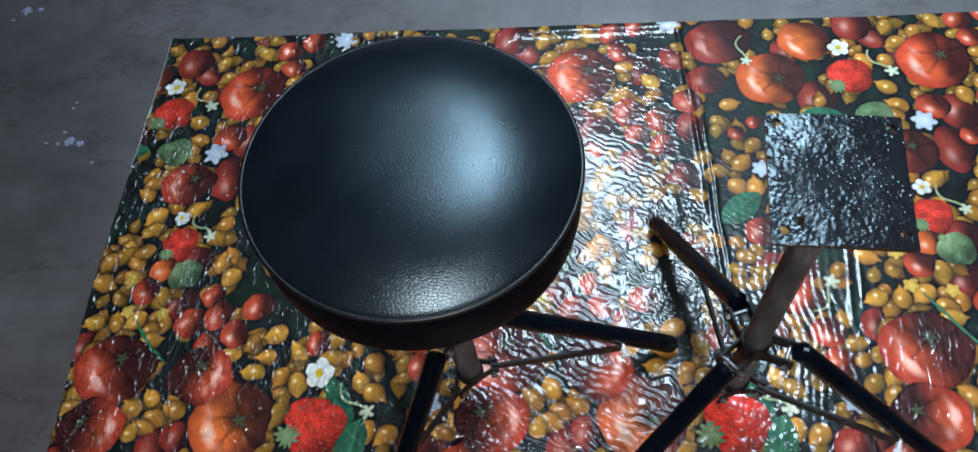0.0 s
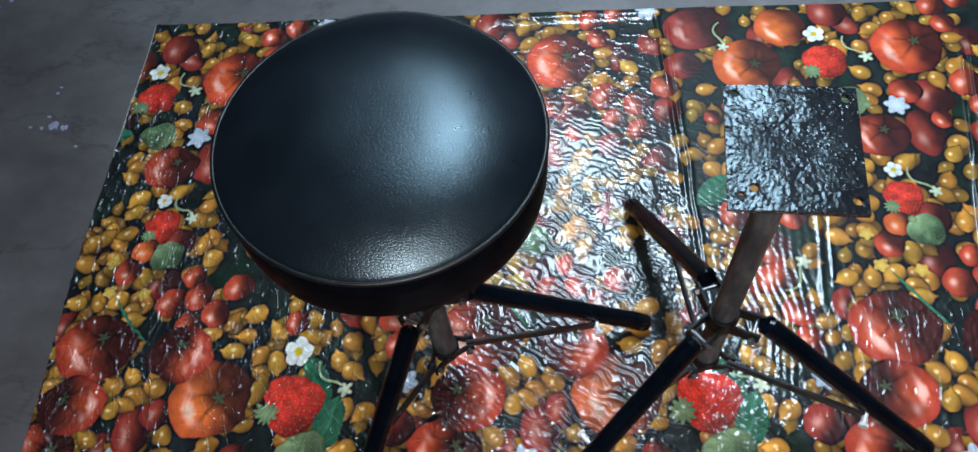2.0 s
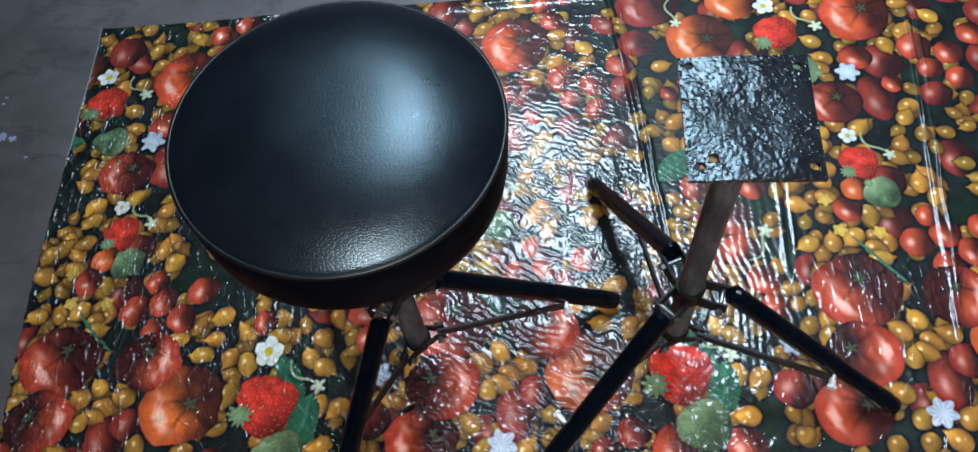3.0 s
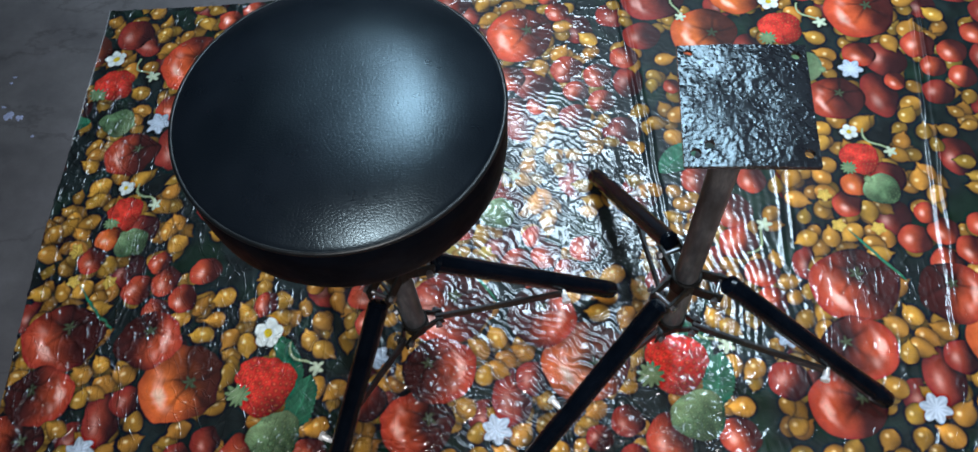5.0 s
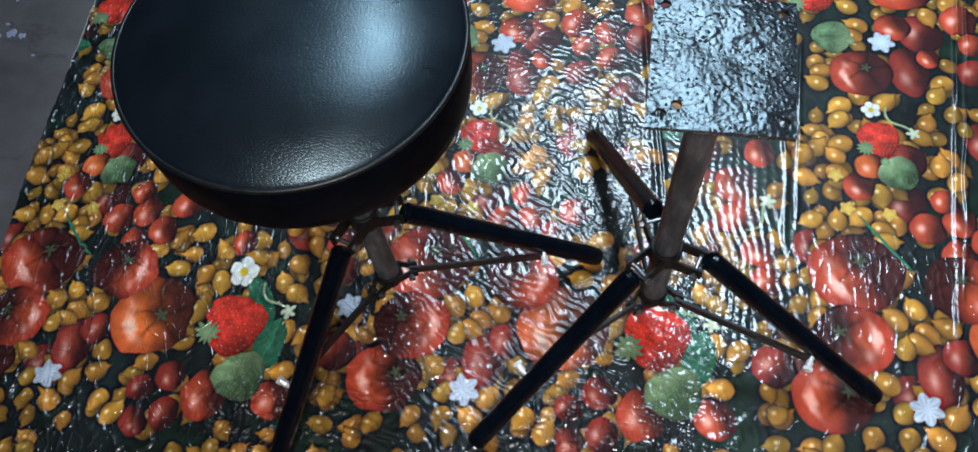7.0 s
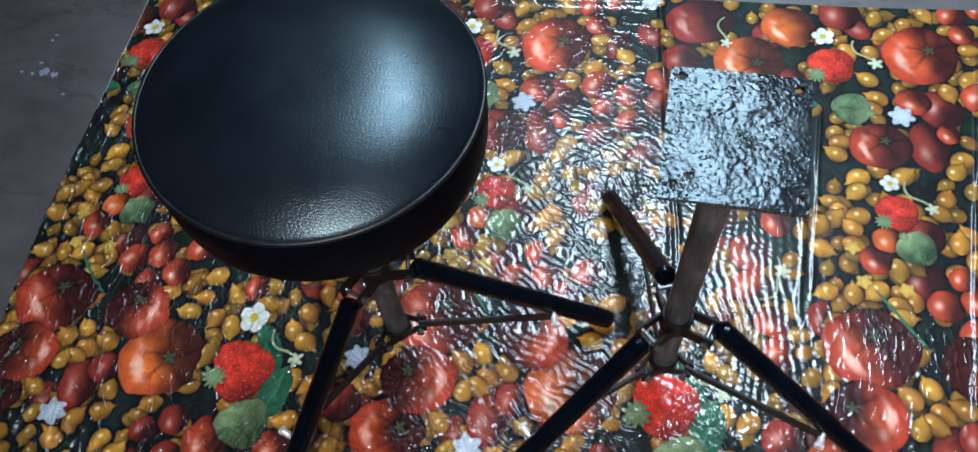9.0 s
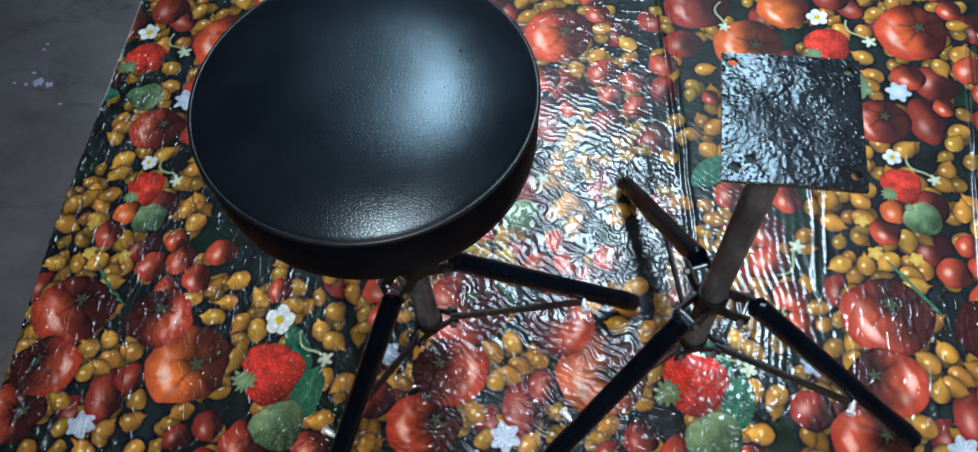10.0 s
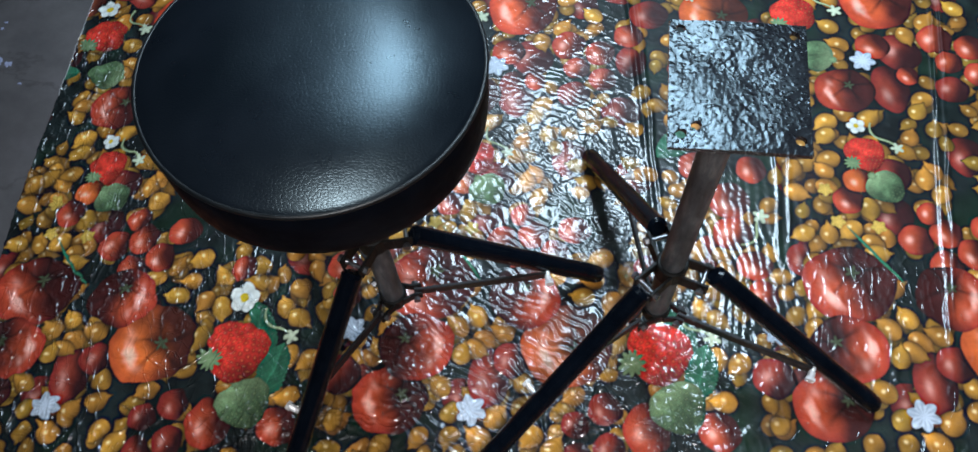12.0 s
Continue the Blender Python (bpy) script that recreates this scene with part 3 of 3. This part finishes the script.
def relief(x, y):
    """Height of the cloth over the floor: waves, crinkles and fold creases."""
    h = 0.0012 * lattice(x * 7, y * 5, 51) + 0.0004 * lattice(x * 22, y * 16, 52)
    warp = 3.4 * lattice(x * 42, y * 42, 53) + 1.8 * lattice(x * 90, y * 90, 54)
    maze = np.sin(2 * math.pi * (x * 44 + y * 66) + warp * 1.6)
    maze = maze + 0.35 * maze ** 3
    middle = bell(x, y, 0.15, 0.58, 0.24, 0.38)
    near = bell(x, y, 0.02, 0.38, 0.22, 0.14)
    h += 0.00021 * maze * (0.10 + middle * (1 - 0.4 * np.clip((y - 0.80) / 0.12, 0, 1)) + 0.5 * near) * (1 + 1.6 * np.clip((0.60 - y) / 0.2, 0, 1))
    lines = np.sin(2 * math.pi * (x * 78 + 0.25 * lattice(x * 10, y * 9, 55) * 6) + 1.7 * lattice(x * 50, y * 34, 56) + 1.2 * lattice(x * 24, y * 60, 60))
    h += 0.00025 * lines * (bell(x, y, 0.44, 0.58, 0.12, 0.16) + 0.35 * bell(x, y, 0.6, 0.5, 0.14, 0.14))
    h += 0.00011 * lattice(x * 110, y * 110, 57) * (0.5 + 0.5 * lattice(x * 6, y * 6, 58))
    h += 0.00024 * lattice(x * 150, y * 120, 59) * crumple(x, y) * np.clip((0.2 - x) / 0.3, 0, 1)
    # sharp little creases of the film
    for k, (f, seed) in enumerate(((30, 81), (46, 84), (64, 87))):
        n = lattice(x * f, y * f * 0.7, seed) + 0.5 * lattice(x * f * 2.3, y * f * 2.0, seed + 1)
        where = np.clip(lattice(x * 9, y * 9, seed + 2) * 1.6 + 0.1, 0, 1) * crumple(x, y)
        h += 0.0027 * np.exp(-(n / 0.17) ** 2) * where / (1 + 0.4 * k)
    h += ridge(x, y, 0.322, -0.05, 0.45, 1.19, 0.0050, 0.0034) + ridge(x, y, 0.340, -0.04, 0.52, 1.16, 0.0035, 0.0020)
    h += ridge(x, y, 0.815, 0.16, 0.45, 1.07, 0.004, 0.0044) + ridge(x, y, 0.836, 0.17, 0.50, 1.10, 0.003, 0.0028)
    h += ridge(x, y, 0.548, 0.08, 0.60, 0.98, 0.004, 0.0022) + ridge(x, y, 0.571, 0.11, 0.62, 0.96, 0.003, 0.0020)
    hem = np.clip((x - 0.02) / 0.06, 0, 1) * np.clip((0.335 - x) / 0.02, 0, 1)
    h += 0.005 * np.exp(-((y - 1.172) / 0.009) ** 2) * hem
    h += 0.0032 * np.exp(-((y - 0.562 - 0.06 * (x + 0.6)) / 0.0025) ** 2) * np.clip((-0.555 - x) / 0.03, 0, 1)
    return h


def cloth():
    xs = spread(-0.62, -0.62, 0.98, 1.24, 0.00128, 0.01)
    ys = spread(-0.45, 0.24, 1.20, 1.2005, 0.00128, 0.01)
    x, y = np.meshgrid(xs, ys)
    # uneven outline of the sheet
    inner = np.clip((x + 0.62) / 0.25, 0, 1)
    px = x + (1 - inner) * (0.015 * np.clip((y - 0.75) / 0.4, 0, 1) + 0.003 * lattice(y * 6, y * 0, 61))
    far = np.clip((y - 0.95) / 0.25, 0, 1)
    py = y - far * (np.clip(x + 0.6, 0, 2) * 0.0205 - 0.002 * lattice(x * 5, x * 0, 62))
    lift = 0.0035 * np.exp(-(x + 0.62) / 0.006) * (0.6 + 0.4 * lattice(y * 9, y * 0, 63))
    z = 0.0045 + relief(px, py) + np.clip(lift, 0, 1)
    ny, nx = x.shape
    co = np.stack((px, py, z), -1).reshape(-1, 3)
    idx = np.arange(ny * nx).reshape(ny, nx)
    quads = np.stack((idx[:-1, :-1], idx[:-1, 1:], idx[1:, 1:], idx[1:, :-1]), -1).reshape(-1, 4)
    # turned-down thickness round the border
    loop = np.concatenate((idx[0, :-1], idx[:-1, -1], idx[-1, :0:-1], idx[:0:-1, 0]))
    under = co[loop] - (0, 0, 0.0014)
    low = np.arange(len(loop)) + len(co)
    skirt = np.stack((np.roll(loop, -1), loop, low, np.roll(low, -1)), -1)
    co = np.concatenate((co, under))
    faces = np.concatenate((quads, skirt))
    me = bpy.data.meshes.new("tablecloth")
    me.vertices.add(len(co))
    me.vertices.foreach_set("co", co.ravel())
    me.loops.add(faces.size)
    me.loops.foreach_set("vertex_index", faces.ravel().astype(np.int32))
    me.polygons.add(len(faces))
    me.polygons.foreach_set("loop_start", (np.arange(len(faces)) * 4).astype(np.int32))
    me.polygons.foreach_set("use_smooth", np.ones(len(faces), dtype=bool))
    me.update(calc_edges=True)
    # the crumpled film pulls the print a little out of shape
    pull = crumple(co[:, 0], co[:, 1])
    pull_x = 0.0030 * lattice(co[:, 0] * 34, co[:, 1] * 34, 65) + 0.0022 * lattice(co[:, 0] * 90, co[:, 1] * 90, 66)
    pull_y = 0.0030 * lattice(co[:, 0] * 34, co[:, 1] * 34, 67) + 0.0022 * lattice(co[:, 0] * 90, co[:, 1] * 90, 68)
    # the print runs a little downhill towards the cut edge
    droop = 0.020 * np.clip((-0.34 - co[:, 0]) / 0.2, 0, 1) * np.clip((co[:, 1] - 0.38) / 0.25, 0, 1)
    fx, fy = (co[:, 0] + pull * pull_x - LEFT) / STEP, (co[:, 1] + droop + pull * pull_y - FRONT) / STEP
    i, j = np.floor(fx).astype(int), np.floor(fy).astype(int)
    u, v = (fx - i)[:, None], (fy - j)[:, None]
    col = (canvas[j % LINES, i % COLS] * (1 - u) + canvas[j % LINES, (i + 1) % COLS] * u) * (1 - v)
    col += (canvas[(j + 1) % LINES, i % COLS] * (1 - u) + canvas[(j + 1) % LINES, (i + 1) % COLS] * u) * v
    # uneven ink, as in a coarse photographic print
    ink = lattice(co[:, 0] * 38, co[:, 1] * 38, 71) + 0.6 * lattice(co[:, 0] * 95, co[:, 1] * 95, 72)
    col *= np.clip(0.95 + 0.20 * ink, 0.6, 1.2)[:, None]
    # white along the cut edge at the back left
    edge = np.zeros(len(co), dtype=bool)
    edge[idx[:, 0]] = True
    edge[low] = True
    edge &= (co[:, 1] > 0.90) & (co[:, 0] < 0.0)
    col[edge] = (0.7, 0.7, 0.72)
    attr = me.attributes.new("print", "FLOAT_COLOR", "POINT")
    attr.data.foreach_set("color", np.concatenate((col, np.ones((len(col), 1))), 1).ravel().astype(np.float32))
    # how crumpled the film is: flat where the sheet was stretched
    crinkle = me.attributes.new("crinkle", "FLOAT", "POINT")
    crinkle.data.foreach_set("value", crumple(co[:, 0], co[:, 1]).astype(np.float32))
    me.materials.append(CLOTH)
    return tagged(new("tablecloth", me), "glossy creased oilcloth printed with tomatoes and strawberries on the floor", "tablecloth")


cloth()

# ---- stools ----


def foot_cap(top, foot, parent):
    a, b = Vector(top), Vector(foot)
    d = (b - a).normalized()
    bm = bmesh.new()
    revolve(bm, [(0, 0), (0.0127, 0), (0.0130, 0.002), (0.0130, 0.026), (0.0118, 0.031), (0.008, 0.0335), (0, 0.0345)], (0, 0, 0), 24)
    bmesh.ops.transform(bm, matrix=along(b - d * 0.03, b), verts=bm.verts)
    return part("foot_cap", bm, BLACK, parent, "black plastic end cap")


def tripod(stool, base, head, tops, feet, hub_z, low_z, bolts_at):
    """Post, hinged legs, struts and hubs of one stool."""
    base, head = Vector(base), Vector(head)
    axis = (head - base).normalized()
    part("post", tube(base, head, 0.0145), POST, stool, "worn brown steel post")

    def on_axis(z):
        return base + axis * ((z - base.z) / axis.z)
    for name, z, r, h in (("upper_collar", hub_z, 0.0185, 0.026), ("lower_collar", low_z, 0.0175, 0.018)):
        bm = bmesh.new()
        revolve(bm, [(0.0147, -h / 2), (r - 0.0015, -h / 2), (r, -h / 2 + 0.0015), (r, h / 2 - 0.0015), (r - 0.0015, h / 2), (0.0147, h / 2), (0.0147, -h / 2)], (0, 0, 0), 32)
        bmesh.ops.transform(bm, matrix=along(on_axis(z), head), verts=bm.verts)
        collar = part(name, bm, SATIN, stool, "black steel collar")
        for top, foot in zip(tops, feet):
            c = on_axis(z)
            out = Vector((foot[0] - c.x, foot[1] - c.y, 0)).normalized()
            side = Vector((-out.y, out.x, 0))
            bm = bmesh.new()
            reach, gap, height = (0.047, 0.0125, 0.021) if name == "upper_collar" else (0.038, 0.0065, 0.014)
            for s in (-1, 1):
                a = c + out * 0.012 + side * s * 0.012
                k = c + out * 0.026 + side * s * gap
                e = c + out * reach + side * s * gap
                bar(bm, a, k, (0, 0, 1), height, 0.0032)
                bar(bm, k - out * 0.001, e, (0, 0, 1), height, 0.0032)
            part("lug", bm, SATIN, collar, "bent black steel hinge lug")
            at = c + out * (reach - 0.008)
            part("bolt", bolt(at, side, 0.0050, 2 * gap + 0.009), BOLT, collar, "small zinc bolt")
    for top, foot, share in zip(tops, feet, bolts_at):
        a, b = Vector(top), Vector(foot)
        d = (b - a).normalized()
        b = b + Vector((0, 0, 0.017))
        leg = part("leg", tube(a, b, 0.0125), BLACK, stool, "glossy black painted steel tube leg")
        foot_cap(a, b, leg)
        c = on_axis(low_z)
        out = Vector((foot[0] - c.x, foot[1] - c.y, 0)).normalized()
        side = Vector((-out.y, out.x, 0))
        start = c + out * 0.028
        end = a + (b - a) * share - Vector((0, 0, 0.006)) - side * 0.0145
        bm = bmesh.new()
        bar(bm, start, end, (0, 0, 1), 0.016, 0.0040)
        part("strut", bm, DARK, stool, "flat dark steel strut")
        part("strut_bolt", bolt(end + side * 0.001 + Vector((0, 0, 0.004)), side, 0.0062, 0.026), ZINC, leg, "zinc bolt and nut")


def padded_stool():
    stool = new("stool")
    tagged(stool, "round stool with black leather seat and black steel tripod legs", "stool", "tripod stools")
    tripod(stool, (-0.010, 0.518, 0.055), (-0.014, 0.545, 0.445),
           [(0.034, 0.534, 0.225), (-0.030, 0.486, 0.225), (-0.044, 0.556, 0.225)],
           [(0.262, 0.576, 0.0), (-0.140, 0.270, 0.0), (-0.200, 0.735, 0.0)], 0.225, 0.075, (0.68, 0.62, 0.66))
    R = 0.1535
    lean = pose(-0.016, 0.559, 0.511, -1.5, 1.9, 0)
    bm = bmesh.new()
    profile = [(0, 0.034)] + [(R * s, 0.034 * (1 - s ** 3.0)) for s in (0.1, 0.2, 0.3, 0.4, 0.5, 0.58, 0.66, 0.74, 0.8, 0.85, 0.9, 0.94, 0.97, 0.99)] + [(R, -0.001), (R - 0.004, -0.004), (0, -0.004)]
    revolve(bm, profile, (0, 0, 0), 128, lean)
    part("seat_top", bm, LEATHER, stool, "domed black leather seat cushion")
    bm = bmesh.new()
    ring = []
    for i in range(10):
        a = 2 * math.pi * i / 10
        ring.append((R + 0.0005 + 0.0026 * math.cos(a), -0.0022 + 0.0026 * math.sin(a)))
    revolve(bm, ring + ring[:1], (0, 0, 0), 128, lean)
    bmesh.ops.remove_doubles(bm, verts=bm.verts, dist=1e-6)
    part("piping", bm, PIPING, stool, "thin black leather piping round the seat")
    bm = bmesh.new()
    side = [(R - 0.006, -0.004), (R - 0.001, -0.005), (R + 0.0015, -0.014), (R + 0.002, -0.028), (R + 0.0015, -0.052), (R, -0.066), (R - 0.004, -0.075), (R - 0.012, -0.080), (0, -0.081)]
    revolve(bm, side, (0, 0, 0), 128, lean)
    part("side_band", bm, VINYL, stool, "black leather side band of the seat")
    return stool


def bare_stool():
    stool = new("stool")
    tagged(stool, "stool frame without seat, square black steel plate on a tripod post", "stool", "tripod stools")
    tripod(stool, (0.331, 0.503, 0.055), (0.344, 0.516, 0.5185),
           [(0.380, 0.494, 0.205), (0.322, 0.552, 0.205), (0.300, 0.473, 0.205)],
           [(0.603, 0.397, 0.0), (0.257, 0.768, 0.0), (0.114, 0.319, 0.0)], 0.195, 0.075, (0.62, 0.62, 0.62))
    # square plate with five bolt holes, uneven in thickness
    n, w, d = 150, 0.1129, 0.1246
    gx, gy = np.meshgrid(np.linspace(-w / 2, w / 2, n + 1), np.linspace(-d / 2, d / 2, n + 1))
    holes = [(-0.047, 0.0535), (0.047, 0.051), (-0.046, -0.049), (0.0475, -0.0495), (-0.034, -0.041)]
    keep = np.ones((n, n), dtype=bool)
    cx, cy = (gx[:-1, :-1] + gx[1:, 1:]) / 2, (gy[:-1, :-1] + gy[1:, 1:]) / 2
    for hx, hy in holes:
        keep &= np.hypot(cx - hx, cy - hy) > 0.0043
        dist = np.hypot(gx - hx, gy - hy)
        near = (dist > 0.0032) & (dist < 0.0054)
        gx, gy = np.where(near, hx + (gx - hx) / dist * 0.0044, gx), np.where(near, hy + (gy - hy) / dist * 0.0044, gy)
    lump = (0.00013 * lattice(gx * 140 + 40, gy * 140 + 40, 71) + 0.00012 * lattice(gx * 320 + 80, gy * 320 + 80, 72)) * (0.95 + 0.8 * lattice(gx * 40 + 3, gy * 40 + 5, 74)) + 0.0016 * lattice(gx * 19 + 9, gy * 19 + 9, 73) + 0.00030 * lattice(gx * 62 + 29, gy * 62 + 9, 75) + 0.00008 * lattice(gx * 480 + 29, gy * 480 + 9, 77)
    lump = lump + 0.0006 - 0.30 * (gx + 0.01) ** 2
    bm = bmesh.new()
    top = [[bm.verts.new((gx[j, i], gy[j, i], 0.003 + lump[j, i])) for i in range(n + 1)] for j in range(n + 1)]
    low = [[bm.verts.new((gx[j, i], gy[j, i], -0.002)) for i in range(n + 1)] for j in range(n + 1)]
    for j in range(n):
        for i in range(n):
            if not keep[j, i]:
                continue
            bm.faces.new((top[j][i], top[j][i + 1], top[j + 1][i + 1], top[j + 1][i]))
            bm.faces.new((low[j][i], low[j + 1][i], low[j + 1][i + 1], low[j][i + 1]))
            for (aj, ai), (bj, bi), (oj, oi) in (((j, i), (j, i + 1), (j - 1, i)), ((j, i + 1), (j + 1, i + 1), (j, i + 1)), ((j + 1, i + 1), (j + 1, i), (j + 1, i)), ((j + 1, i), (j, i), (j, i - 1))):
                if not (0 <= oj < n and 0 <= oi < n) or not keep[oj, oi]:
                    bm.faces.new((top[bj][bi], top[aj][ai], low[aj][ai], low[bj][bi]))
    bmesh.ops.delete(bm, geom=[v for v in bm.verts if not v.link_faces], context="VERTS")
    bmesh.ops.transform(bm, matrix=pose(0.3463, 0.521, 0.5205, 2.99, 1.29, -4.34), verts=bm.verts)
    part("mounting_plate", bm, PLATE, stool, "square lumpy black enamelled steel plate with bolt holes")
    return stool


padded_stool()
bare_stool()

# ---- paint spots on the floor ----


def splash(x, y, r, seed):
    bm = bmesh.new()
    r0 = random.Random(seed)
    rim, inner = [], []
    n = 40
    for i in range(n):
        a = 2 * math.pi * i / n
        k = r * (0.75 + 0.5 * noise.noise((math.cos(a) * 1.6 + seed, math.sin(a) * 1.6, 0.3)) + 0.12 * r0.uniform(-1, 1))
        rim.append(bm.verts.new((x + k * math.cos(a), y + 0.8 * k * math.sin(a), 0.0001)))
        inner.append(bm.verts.new((x + 0.8 * k * math.cos(a), y + 0.64 * k * math.sin(a), 0.0009)))
    for i in range(n):
        j = (i + 1) % n
        bm.faces.new((rim[i], rim[j], inner[j], inner[i]))
    bm.faces.new(inner)
    tagged(link_mesh("paint_spot", bm, SPLASH), "dried pale bluish paint spot on the concrete floor", "paint spot", "paint spots")


for i, (x, y, r) in enumerate([(-0.742, 0.977, 0.012), (-0.724, 0.971, 0.009), (-0.758, 0.997, 0.005), (-0.765, 0.972, 0.006), (-0.690, 0.930, 0.004), (-0.787, 0.975, 0.004),
                               (-0.757, 1.050, 0.005), (-0.754, 1.063, 0.004), (-0.925, 1.298, 0.014), (-0.895, 1.300, 0.008), (-0.945, 1.275, 0.005)]):
    splash(x, y, r, i)
